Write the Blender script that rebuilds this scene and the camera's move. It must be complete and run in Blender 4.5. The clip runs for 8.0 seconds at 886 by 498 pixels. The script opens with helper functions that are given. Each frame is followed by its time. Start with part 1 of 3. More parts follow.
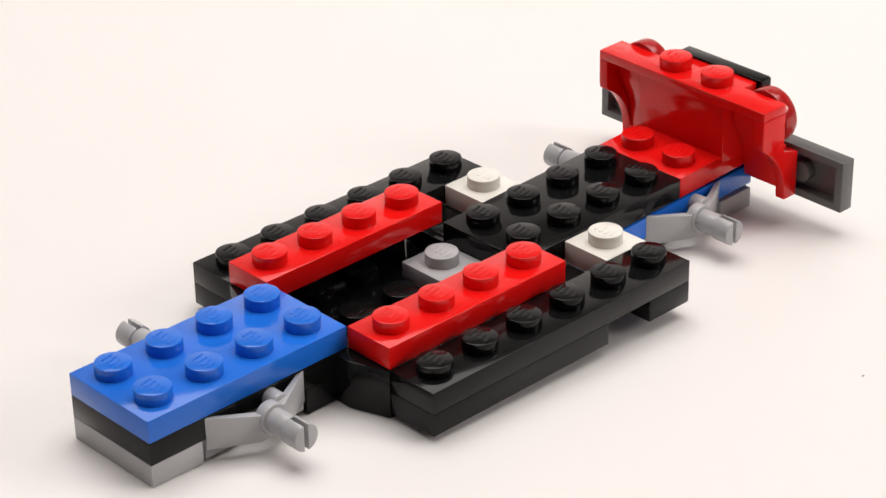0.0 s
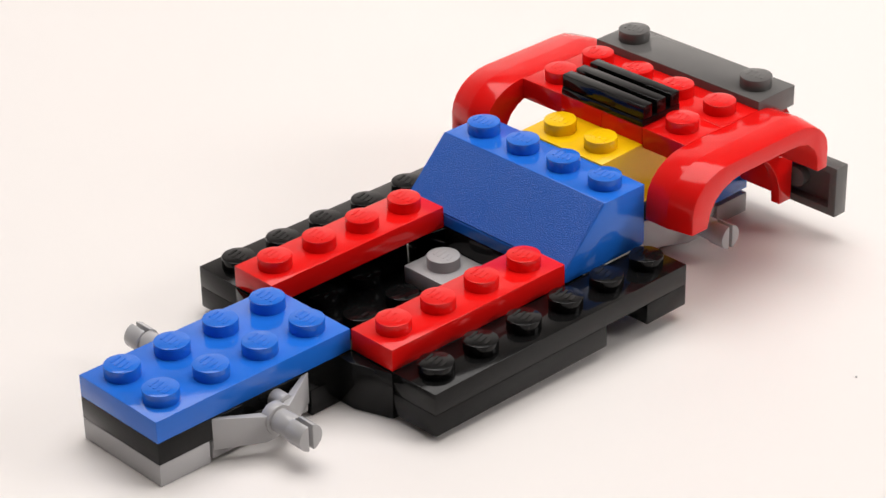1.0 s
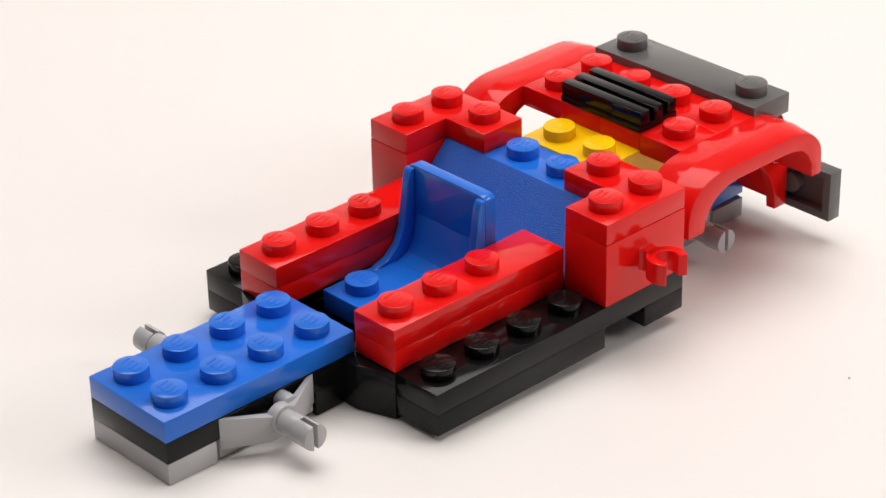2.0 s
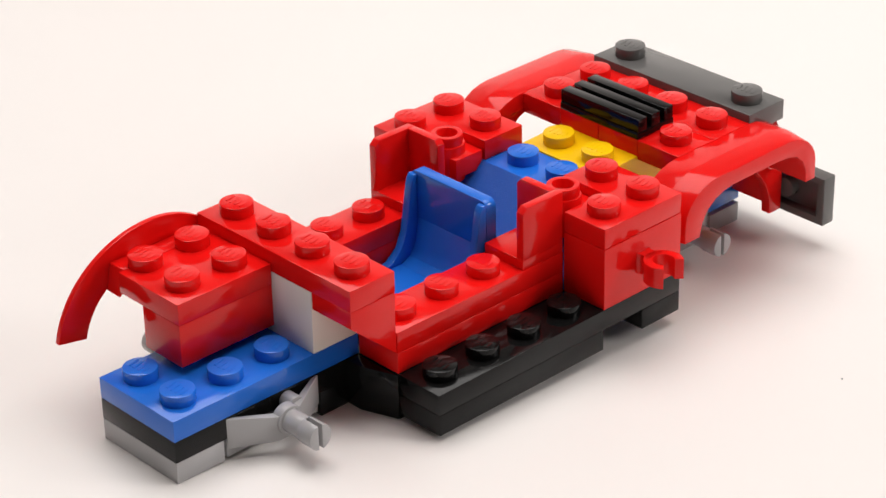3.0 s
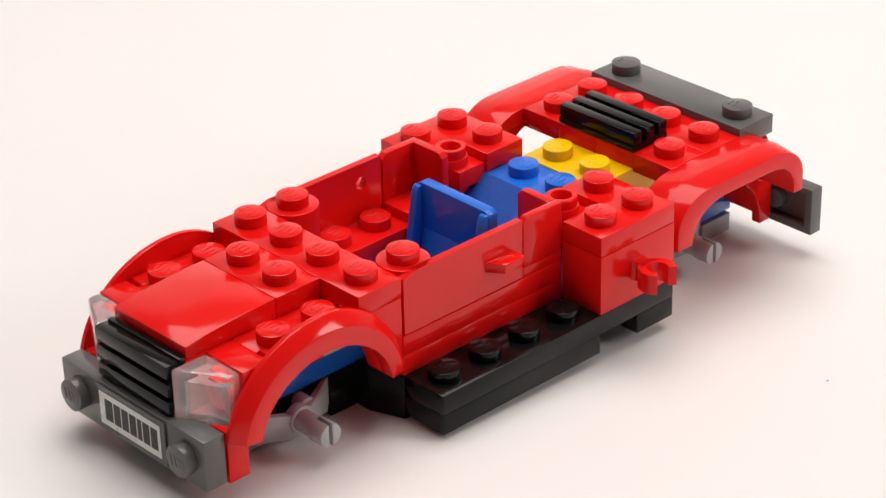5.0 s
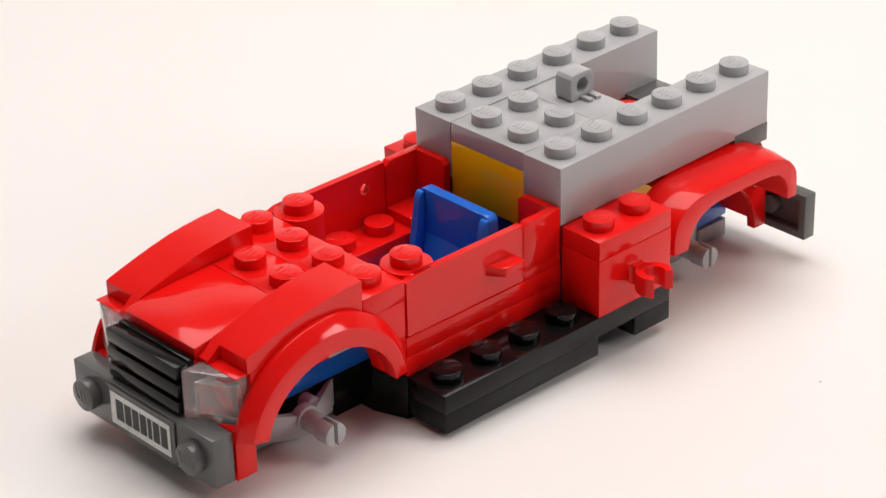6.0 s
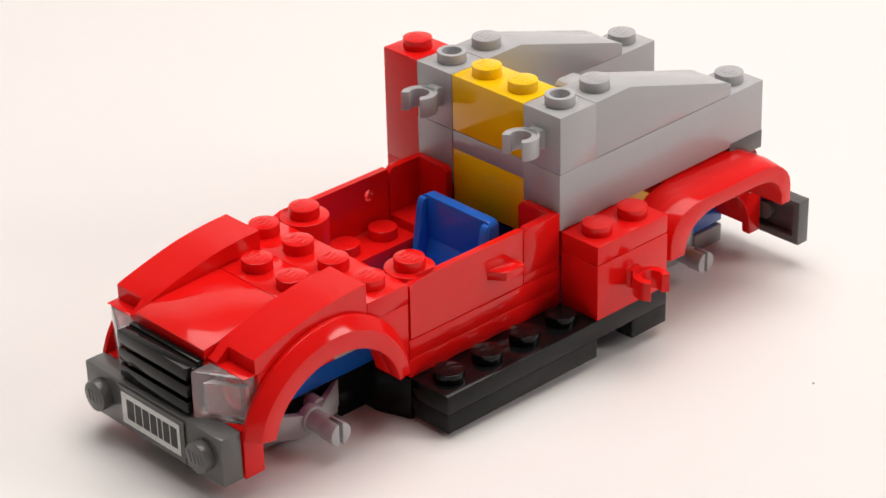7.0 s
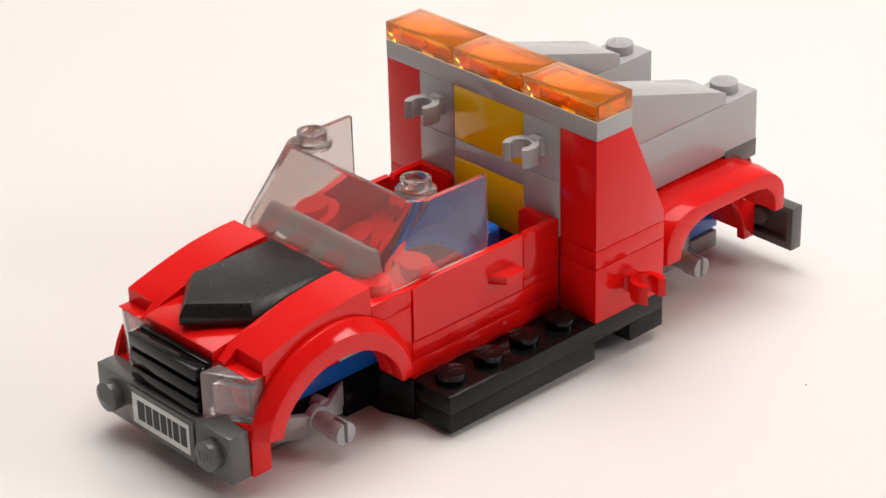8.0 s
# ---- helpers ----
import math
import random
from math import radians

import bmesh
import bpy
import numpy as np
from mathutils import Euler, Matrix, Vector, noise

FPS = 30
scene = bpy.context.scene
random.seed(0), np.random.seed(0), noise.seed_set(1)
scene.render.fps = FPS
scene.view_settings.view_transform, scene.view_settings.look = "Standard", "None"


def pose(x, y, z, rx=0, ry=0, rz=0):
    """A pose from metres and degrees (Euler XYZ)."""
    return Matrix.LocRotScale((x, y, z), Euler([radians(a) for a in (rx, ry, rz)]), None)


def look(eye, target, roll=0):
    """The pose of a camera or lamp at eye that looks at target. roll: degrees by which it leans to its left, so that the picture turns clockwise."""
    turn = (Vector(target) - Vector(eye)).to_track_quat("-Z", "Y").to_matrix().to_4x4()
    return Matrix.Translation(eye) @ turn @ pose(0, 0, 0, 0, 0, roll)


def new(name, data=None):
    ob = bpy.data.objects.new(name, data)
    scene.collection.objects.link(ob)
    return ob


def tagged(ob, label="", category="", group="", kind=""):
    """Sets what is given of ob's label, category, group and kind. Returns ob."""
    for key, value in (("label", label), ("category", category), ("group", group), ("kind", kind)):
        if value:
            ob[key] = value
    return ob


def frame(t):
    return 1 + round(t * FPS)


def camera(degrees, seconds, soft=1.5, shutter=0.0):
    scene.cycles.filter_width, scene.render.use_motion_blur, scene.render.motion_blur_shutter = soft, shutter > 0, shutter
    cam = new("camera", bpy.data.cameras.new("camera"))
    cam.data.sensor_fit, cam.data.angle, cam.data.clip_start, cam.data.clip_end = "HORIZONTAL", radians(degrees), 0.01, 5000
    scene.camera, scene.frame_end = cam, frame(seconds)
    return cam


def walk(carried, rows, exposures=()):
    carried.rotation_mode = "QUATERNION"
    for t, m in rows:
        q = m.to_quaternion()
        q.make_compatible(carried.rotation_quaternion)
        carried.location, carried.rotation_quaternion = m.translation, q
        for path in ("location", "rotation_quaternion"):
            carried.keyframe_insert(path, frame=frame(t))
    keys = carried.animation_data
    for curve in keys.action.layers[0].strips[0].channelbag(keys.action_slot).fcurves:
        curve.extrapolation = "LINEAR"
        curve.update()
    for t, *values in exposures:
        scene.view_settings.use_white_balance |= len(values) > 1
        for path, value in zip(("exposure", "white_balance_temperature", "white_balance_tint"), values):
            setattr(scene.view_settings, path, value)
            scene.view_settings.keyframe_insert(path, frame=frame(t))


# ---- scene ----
cam = camera(20.369, 8.0, soft=1.5)
walk(cam, [
    (0.0, look((-0.14871, -0.21502, 0.16563), (0.05591, -0.00037, 0.01000), 0.192)),
    (0.5, look((-0.15067, -0.21722, 0.16733), (0.05625, 0.00015, 0.01000), 0.154)),
    (1.0, look((-0.15272, -0.21948, 0.16904), (0.05659, 0.00067, 0.01000), 0.119)),
    (1.5, look((-0.15487, -0.22182, 0.17077), (0.05693, 0.00119, 0.01000), 0.088)),
    (2.0, look((-0.15711, -0.22422, 0.17251), (0.05726, 0.00172, 0.01000), 0.059)),
    (2.5, look((-0.15945, -0.22670, 0.17426), (0.05759, 0.00227, 0.01000), 0.034)),
    (3.0, look((-0.16188, -0.22925, 0.17602), (0.05793, 0.00282, 0.01000), 0.012)),
    (3.5, look((-0.16441, -0.23187, 0.17780), (0.05827, 0.00339, 0.01000), -0.007)),
    (4.0, look((-0.16704, -0.23456, 0.17958), (0.05862, 0.00398, 0.01000), -0.023)),
    (4.5, look((-0.16975, -0.23733, 0.18138), (0.05899, 0.00459, 0.01000), -0.036)),
    (5.0, look((-0.17257, -0.24016, 0.18320), (0.05937, 0.00522, 0.01000), -0.046)),
    (5.5, look((-0.17548, -0.24306, 0.18502), (0.05977, 0.00588, 0.01000), -0.052)),
    (6.0, look((-0.17848, -0.24604, 0.18686), (0.06020, 0.00657, 0.01000), -0.056)),
    (6.5, look((-0.18158, -0.24909, 0.18871), (0.06066, 0.00730, 0.01000), -0.056)),
    (7.0, look((-0.18478, -0.25220, 0.19058), (0.06115, 0.00806, 0.01000), -0.053)),
    (7.5, look((-0.18807, -0.25539, 0.19245), (0.06168, 0.00886, 0.01000), -0.048)),
    (8.0, look((-0.19146, -0.25865, 0.19434), (0.06226, 0.00971, 0.01000), -0.039)),
], exposures=[(0.0, 0.0), (8.0, 0.0)])

# ---- light: soft boxes inside a white light tent ----
world = bpy.data.worlds.new("studio_dusk")
scene.world = world
world.use_nodes = True
bg = world.node_tree.nodes["Background"]
bg.inputs["Color"].default_value = (1.0, 0.96, 0.92, 1)
bg.inputs["Strength"].default_value = 0.03


def softbox(eye, target, wide, high, watts, colour=(1.0, 0.965, 0.945)):
    data = bpy.data.lights.new("soft_box", "AREA")
    data.shape, data.size, data.size_y, data.energy, data.color = "RECTANGLE", wide, high, watts, colour
    ob = new("soft_box", data)
    ob.matrix_world = look(eye, target)
    return tagged(ob, "white studio soft box lamp over the tabletop", "studio lamp")


softbox((0.18, 0.08, 0.76), (0.07, 0.0, 0.0), 0.80, 0.62, 6.65)
softbox((0.48, -0.54, 0.38), (0.07, 0.0, 0.01), 0.24, 0.24, 1.75)

# ---- sizes ----
S, P = 0.008, 0.0032          # stud pitch and plate height
GAP = 0.00003                 # air between neighbouring pieces
TILT = Vector((P / S / 14, 0, 1)).rotation_difference(Vector((0, 0, 1))).to_matrix().to_4x4()
CAR = TILT @ Matrix.Translation((0, 0, 2 * P))   # the truck stands nose-down on the table


def gv(x, y, z):
    return Vector((x * S, y * S, z * P))


# ---- materials ----
def nodes_of(name):
    m = bpy.data.materials.new(name)
    m.use_nodes = True
    nt = m.node_tree
    return m, nt, nt.nodes["Principled BSDF"], nt.nodes.new, nt.links.new


def plastic(name, colour, rough=0.10, grain=0.0, vary=0.05, ior=1.41):
    """Moulded plastic: faint flow marks in the colour, fine scuffs in the gloss, a soft wavy relief."""
    m, nt, b, node, link = nodes_of(name)
    co = node("ShaderNodeTexCoord")
    big, fine = node("ShaderNodeTexNoise"), node("ShaderNodeTexNoise")
    big.inputs["Scale"].default_value, big.inputs["Detail"].default_value = 90, 3
    fine.inputs["Scale"].default_value, fine.inputs["Detail"].default_value = 1400, 2
    link(co.outputs["Object"], big.inputs["Vector"])
    link(co.outputs["Object"], fine.inputs["Vector"])
    mix = node("ShaderNodeMix")
    mix.data_type = "RGBA"
    mix.inputs[6].default_value = (*[c * (1 - vary) for c in colour], 1)
    mix.inputs[7].default_value = (*[min(1, c * (1 + vary) + 0.002) for c in colour], 1)
    link(big.outputs["Fac"], mix.inputs[0])
    link(mix.outputs[2], b.inputs["Base Color"])
    ramp = node("ShaderNodeMapRange")
    ramp.inputs["From Min"].default_value, ramp.inputs["From Max"].default_value = 0.3, 0.75
    ramp.inputs["To Min"].default_value, ramp.inputs["To Max"].default_value = rough * 0.8, rough * 1.35
    link(fine.outputs["Fac"], ramp.inputs["Value"])
    link(ramp.outputs["Result"], b.inputs["Roughness"])
    bump = node("ShaderNodeBump")
    bump.inputs["Strength"].default_value = 0.9 if grain else 0.04
    bump.inputs["Distance"].default_value = 0.00020 if grain else 0.00004
    if grain:
        fine.inputs["Scale"].default_value = grain
        link(fine.outputs["Fac"], bump.inputs["Height"])
    else:
        link(big.outputs["Fac"], bump.inputs["Height"])
    link(bump.outputs["Normal"], b.inputs["Normal"])
    b.inputs["IOR"].default_value = ior
    return m


def clear(name, colour, rough=0.03, through_light=1.0):
    m, nt, b, node, link = nodes_of(name)
    b.inputs["Base Color"].default_value = (*colour, 1)
    b.inputs["Transmission Weight"].default_value = through_light
    b.inputs["IOR"].default_value = 1.5
    n = node("ShaderNodeTexNoise")
    n.inputs["Scale"].default_value = 260
    ramp = node("ShaderNodeMapRange")
    ramp.inputs["To Min"].default_value, ramp.inputs["To Max"].default_value = rough * 0.4, rough * 1.8
    link(n.outputs["Fac"], ramp.inputs["Value"])
    link(ramp.outputs["Result"], b.inputs["Roughness"])
    return m


RED = plastic("red_plastic", (0.78, 0.007, 0.006), ior=1.36)
BLUE = plastic("blue_plastic", (0.014, 0.155, 0.68))
GRAINY = plastic("grainy_blue_plastic", (0.014, 0.12, 0.56), rough=0.22, grain=6500)
YELLOW = plastic("yellow_plastic", (0.95, 0.57, 0.004), ior=1.36)
GREY = plastic("light_grey_plastic", (0.43, 0.425, 0.43))
DARK = plastic("dark_grey_plastic", (0.118, 0.115, 0.112))
BLACK = plastic("black_plastic", (0.005, 0.005, 0.005), rough=0.10, ior=1.30)
MATT = plastic("matt_black_plastic", (0.012, 0.011, 0.0105), rough=0.32, ior=1.40)
WHITE = plastic("white_plastic", (0.80, 0.77, 0.70))
CLEAR = clear("clear_plastic", (1.0, 0.99, 0.985), 0.03, 0.88)
SMOKE = clear("smoked_plastic", (0.76, 0.70, 0.665), 0.02, 0.94)
ORANGE = clear("orange_plastic", (1.0, 0.40, 0.008), 0.015, 0.90)
# scattering orange of the cores added inside the beacons to brighten them
AMBER = clear("milky_orange_plastic", (1.0, 0.40, 0.006), 0.2, 0.12)
soft_inside = AMBER.node_tree.nodes["Principled BSDF"].inputs
soft_inside["Subsurface Weight"].default_value, soft_inside["Subsurface Scale"].default_value = 1.0, 0.004
soft_inside["Subsurface Radius"].default_value = (1.0, 0.6, 0.1)
RUBY = clear("ruby_plastic", (0.80, 0.02, 0.02), 0.03, 0.55)
PANE_SHEEN = clear("pane_sheen_plastic", (0.60, 0.57, 0.55), 0.10, 0.70)
STICKER = plastic("sticker_white", (0.78, 0.78, 0.76), rough=0.3)
INK = plastic("sticker_ink", (0.012, 0.012, 0.012), rough=0.35)


def paper():
    m, nt, b, node, link = nodes_of("white_backdrop_paper")
    co = node("ShaderNodeTexCoord")
    big, fine = node("ShaderNodeTexNoise"), node("ShaderNodeTexNoise")
    big.inputs["Scale"].default_value, fine.inputs["Scale"].default_value = 9, 900
    link(co.outputs["Object"], big.inputs["Vector"])
    link(co.outputs["Object"], fine.inputs["Vector"])
    mix = node("ShaderNodeMix")
    mix.data_type = "RGBA"
    mix.inputs[6].default_value, mix.inputs[7].default_value = (0.80, 0.765, 0.74, 1), (0.84, 0.805, 0.78, 1)
    link(big.outputs["Fac"], mix.inputs[0])
    link(mix.outputs[2], b.inputs["Base Color"])
    bump = node("ShaderNodeBump")
    bump.inputs["Strength"].default_value, bump.inputs["Distance"].default_value = 0.08, 0.00005
    link(fine.outputs["Fac"], bump.inputs["Height"])
    link(bump.outputs["Normal"], b.inputs["Normal"])
    b.inputs["Roughness"].default_value = 0.42
    return m


PAPER = paper()
# dark paint for two unseen walls, added to weaken light on front faces
DIMMER = plastic("light_dimming_paint", (0.26, 0.25, 0.245), rough=0.8)
WALL = plastic("white_fabric", (0.74, 0.725, 0.715), rough=0.8)


# ---- mesh helpers; all lengths in studs (x, y) and plates (z) ----
def poly(bm, verts, depth):
    """A prism: a closed outline of points, pushed along depth."""
    a = [bm.verts.new(v) for v in verts]
    b = [bm.verts.new(v + depth) for v in verts]
    n = len(a)
    bm.faces.new(a)
    bm.faces.new(b[::-1])
    for i in range(n):
        bm.faces.new((a[i], b[i], b[(i + 1) % n], a[(i + 1) % n]))


def prism_xz(bm, outline, y0, y1):
    poly(bm, [gv(x, y0, z) for x, z in outline], gv(0, y1 - y0, 0))


def prism_xy(bm, outline, z0, z1):
    poly(bm, [gv(x, y, z0) for x, y in outline], gv(0, 0, z1 - z0))


def prism_yz(bm, outline, x0, x1):
    poly(bm, [gv(x0, y, z) for y, z in outline], gv(x1 - x0, 0, 0))


def box(bm, x0, x1, y0, y1, z0, z1, gap=GAP):
    g, h = gap / S, gap / P * 0.5
    prism_xy(bm, [(x0 + g, y0 + g), (x1 - g, y0 + g), (x1 - g, y1 - g), (x0 + g, y1 - g)], z0 + h, z1)


def rod(bm, a, b, r, n=20, r2=None):
    """A cylinder from a to b (metres)."""
    way = b - a
    m = Matrix.Translation((a + b) / 2) @ way.to_track_quat("Z", "Y").to_matrix().to_4x4()
    bmesh.ops.create_cone(bm, cap_ends=True, segments=n, radius1=r, radius2=r if r2 is None else r2, depth=way.length, matrix=m)


def tube(bm, base, up, r, hole, h, n=24):
    """A hollow stud: a ring of height h round a hole."""
    q = Vector((0, 0, 1)).rotation_difference(up).to_matrix()
    rings = []
    for rad, z in ((r, 0), (r, h), (hole, h), (hole, h * 0.12)):
        rings.append([bm.verts.new(base + q @ Vector((rad * math.cos(i * math.tau / n), rad * math.sin(i * math.tau / n), z))) for i in range(n)])
    for lo, hi in zip(rings, rings[1:]):
        for i in range(n):
            bm.faces.new((lo[i], lo[(i + 1) % n], hi[(i + 1) % n], hi[i]))
    bm.faces.new(rings[3])
    bm.faces.new(rings[0][::-1])


def finish(bm, name, material, bevel=0.00009):
    bmesh.ops.recalc_face_normals(bm, faces=bm.faces)
    if bevel:
        sharp = [e for e in bm.edges if e.is_manifold and e.calc_face_angle(0) > radians(32)]
        bmesh.ops.bevel(bm, geom=sharp, offset=bevel, segments=2, profile=0.5, affect="EDGES", clamp_overlap=True)
    for f in bm.faces:
        f.smooth = True
    me = bpy.data.meshes.new(name)
    bm.to_mesh(me)
    bm.free()
    me.set_sharp_from_angle(angle=radians(28))
    me.materials.append(material)
    return me


def thing(name, label, category, origin, group="", fixed=True):
    """An Empty at the base of a thing, at its place on the truck."""
    ob = new(name)
    ob.empty_display_size = 0.002
    ob["home"] = list(origin)
    ob.matrix_basis = CAR @ Matrix.Translation(gv(*origin))
    return tagged(ob, label, category, group)


def root_of(ob):
    while ob.parent:
        ob = ob.parent
    return ob


def part(name, bm, material, parent, label="", bevel=0.00009):
    """One mesh under a thing or a part; the bmesh is in the truck's grid."""
    home = gv(*root_of(parent)["home"])
    bmesh.ops.translate(bm, verts=bm.verts, vec=-home)
    ob = new(name, finish(bm, name, material, bevel))
    ob.parent = parent
    if label:
        ob["label"] = label
    return ob


def hollow_out(ob, bm):
    """Cuts a closed cavity, given as a bmesh in the truck's grid, into the mesh of a part."""
    bmesh.ops.translate(bm, verts=bm.verts, vec=-gv(*root_of(ob)["home"]))
    bmesh.ops.recalc_face_normals(bm, faces=bm.faces)
    bmesh.ops.reverse_faces(bm, faces=bm.faces)
    bm.from_mesh(ob.data)
    bm.to_mesh(ob.data)
    bm.free()
    ob.data.set_sharp_from_angle(angle=radians(28))


stud_meshes = {}


def stud_mesh(material, hollow=False):
    key = (material.name, hollow)
    if key not in stud_meshes:
        bm = bmesh.new()
        r, h = 0.0024, 0.0017
        if hollow:
            tube(bm, Vector((0, 0, 0)), Vector((0, 0, 1)), r, 0.0016, h)
        else:
            rod(bm, Vector((0, 0, -0.0001)), Vector((0, 0, h)), r, 28)
        me = finish(bm, "stud", material, 0.00010)
        if not hollow:
            bm = bmesh.new()
            bm.from_mesh(me)
            for k, w in enumerate((0.62, 0.74, 0.86, 0.80)):   # the worn maker's mark, as plain raised bars
                y = (k - 1.5) * 0.00088
                m = Matrix.Translation((0, y, h)) @ Matrix.Rotation(0.25, 4, "Z") @ Matrix.Diagonal((0.0022 * w, 0.00036, 0.00012, 1))
                bmesh.ops.create_cube(bm, size=1, matrix=m)
            bm.to_mesh(me)
            bm.free()
            for f in me.polygons:
                f.use_smooth = True
            me.set_sharp_from_angle(angle=radians(28))
        stud_meshes[key] = me
    return stud_meshes[key]


def studs(parent, spots, z, material, hollow=False):
    """A stud on each spot (x, y) of the surface at height z."""
    home = gv(*root_of(parent)["home"])
    for x, y in spots:
        ob = new("stud", stud_mesh(material, hollow))
        ob.parent = parent
        ob.matrix_basis = Matrix.Translation(gv(x, y, z) - home)


def side_studs(parent, spots, x, material, hollow=True):
    """Studs that point forwards from the plane x; spots (y, z)."""
    home = gv(*root_of(parent)["home"])
    for y, z in spots:
        ob = new("stud", stud_mesh(material, hollow))
        ob.parent = parent
        ob.matrix_basis = Matrix.Translation(gv(x, y, z) - home) @ pose(0, 0, 0, 0, -90, 0)


def grid(x0, x1, y0, y1):
    return [(x + 0.5, y + 0.5) for x in range(x0, x1) for y in range(y0, y1)]


def brick(name, label, category, material, x0, x1, y0, y1, z0, z1, spots=None, group="", block="block"):
    ob = thing(name, label, category, ((x0 + x1) / 2, (y0 + y1) / 2, z0), group)
    bm = bmesh.new()
    box(bm, x0, x1, y0, y1, z0, z1)
    part(block, bm, material, ob)
    studs(ob, grid(x0, x1, y0, y1) if spots is None else spots, z1, material)
    return ob


# ---- setting ----
def slab(name, label, category, material, x0, x1, y0, y1, z0, z1):
    bm = bmesh.new()
    poly(bm, [Vector((x0, y0, z0)), Vector((x1, y0, z0)), Vector((x1, y1, z0)), Vector((x0, y1, z0))], Vector((0, 0, z1 - z0)))
    ob = new(name, finish(bm, name, material, 0.0004))
    return tagged(ob, label, category, kind="structure")


slab("ground", "smooth white paper sheet laid over the tabletop", "paper", PAPER, -0.86, 0.96, -0.86, 0.96, -0.0012, 0.0)
slab("tabletop", "plain pale work table under the light tent", "table", WALL, -1.0, 1.1, -1.0, 1.1, -0.03, -0.0016)
slab("ceiling", "white fabric roof of the light tent", "ceiling", WALL, -0.9, 1.0, -0.9, 1.0, 0.95, 0.953)
slab("wall_north", "white fabric wall of the light tent", "wall", WALL, -0.9, 1.0, 0.997, 1.0, 0.0, 0.949)
slab("wall_south", "unseen dark wall added to dim the light from the camera side", "wall", DIMMER, -0.9, 1.0, -0.9, -0.897, 0.0, 0.949)
slab("wall_east", "white fabric wall of the light tent", "wall", WALL, 0.997, 1.0, -0.896, 0.996, 0.0, 0.949)
slab("wall_west", "unseen dark wall added to dim the light from the camera side", "wall", DIMMER, -0.9, -0.897, -0.896, 0.996, 0.0, 0.949)


def reflection_sweep():
    """Unseen white paper, added for even reflections; it rises behind the truck, across the line of sight, in a wide
    bend.
    """
    along, across = Vector((0.68, 0.73, 0)).normalized(), Vector((0.73, -0.68, 0)).normalized()
    line = [(0.45, 0.001)] + [(0.45 + 0.3 * math.sin(a), 0.001 + 0.3 * (1 - math.cos(a))) for a in [radians(5 * k) for k in range(1, 19)]] + [(0.75, 0.90)]
    back = [(d + 0.0015, z - 0.0006) for d, z in line]
    bm = bmesh.new()
    poly(bm, [along * d + Vector((0, 0, z)) - across * 0.54 for d, z in line + back[::-1]], across * 1.08)
    ob = new("backdrop", finish(bm, "backdrop", PAPER, 0))
    tagged(ob, "unseen white paper sheet bent upwards, added to reflect in the truck", "backdrop", kind="structure")


reflection_sweep()


def dust_speck():
    bm = bmesh.new()
    bmesh.ops.create_icosphere(bm, subdivisions=1, radius=0.0002)
    for v in bm.verts:
        v.co *= 1 + 0.3 * noise.noise(v.co * 9000)
        v.co.z = max(v.co.z * 0.5, -0.0001)
    ob = new("dust_speck", finish(bm, "dust_speck", GREY, 0))
    ob.matrix_basis = Matrix.Translation((0.0846, -0.0506, 0.0001))
    tagged(ob, "tiny pale dust speck lying on the paper", "dust")


dust_speck()


# ---- the chassis, which stands there from the start ----
def wheel_holder(root, x, z):
    """A plate with a bracket and a slotted wheel pin on either side; pin axis at height z."""
    bm = bmesh.new()
    box(bm, x - 1, x + 1, -0.97, 0.97, z - 1.2, z - 0.3)
    plate = part("holder_plate", bm, GREY, root, "light grey plate under the axle")
    for s in (-1, 1):
        bm = bmesh.new()
        prism_xy(bm, [(x - 1.0, s * 1.0), (x - 0.25, s * 1.42), (x + 0.25, s * 1.42), (x + 1.0, s * 1.0), (x + 0.9, s * 0.97), (x + 0.18, s * 1.27), (x - 0.18, s * 1.27), (x - 0.9, s * 0.97)], z - 0.75, z + 0.70)
        # the bracket's upper edge dips towards the pin, the lower one rises to the ends
        for v in bm.verts:
            d = abs(v.co.x / S - x)
            if v.co.z / P > z:
                v.co.z -= max(0, 0.35 - 0.35 * d) * P
        bracket = part("bracket", bm, GREY, plate)
        bm = bmesh.new()
        rod(bm, gv(x, s * 1.27, z + 0.07), gv(x, s * 1.47, z + 0.07), 0.0021, 24)
        rod(bm, gv(x + 0.3, s * 0.9, z + 0.25), gv(x + 0.3, s * 1.27, z + 0.25), 0.0013, 20)
        part("hub", bm, GREY, plate)
        tip = s * 2.27 + 0.05
        bm = bmesh.new()
        rod(bm, gv(x, s * 1.42, z + 0.07), gv(x, tip - s * 0.36, z + 0.07), 0.00165, 28)
        part("wheel_pin", bm, GREY, plate)
        # the split end: two halves with a slot between them
        for h in (-1, 1):
            bm = bmesh.new()
            half = []
            for k in range(11):
                a = radians(-80 + 16 * k)
                half.append(gv(x, tip - s * 0.36, z + 0.07) + Vector((h * max(0.00022, 0.00188 * math.cos(a)), 0, 0.00188 * math.sin(a))))
            poly(bm, half, gv(0, s * 0.36, 0))
            part("pin_jaw", bm, GREY, plate)
    return plate


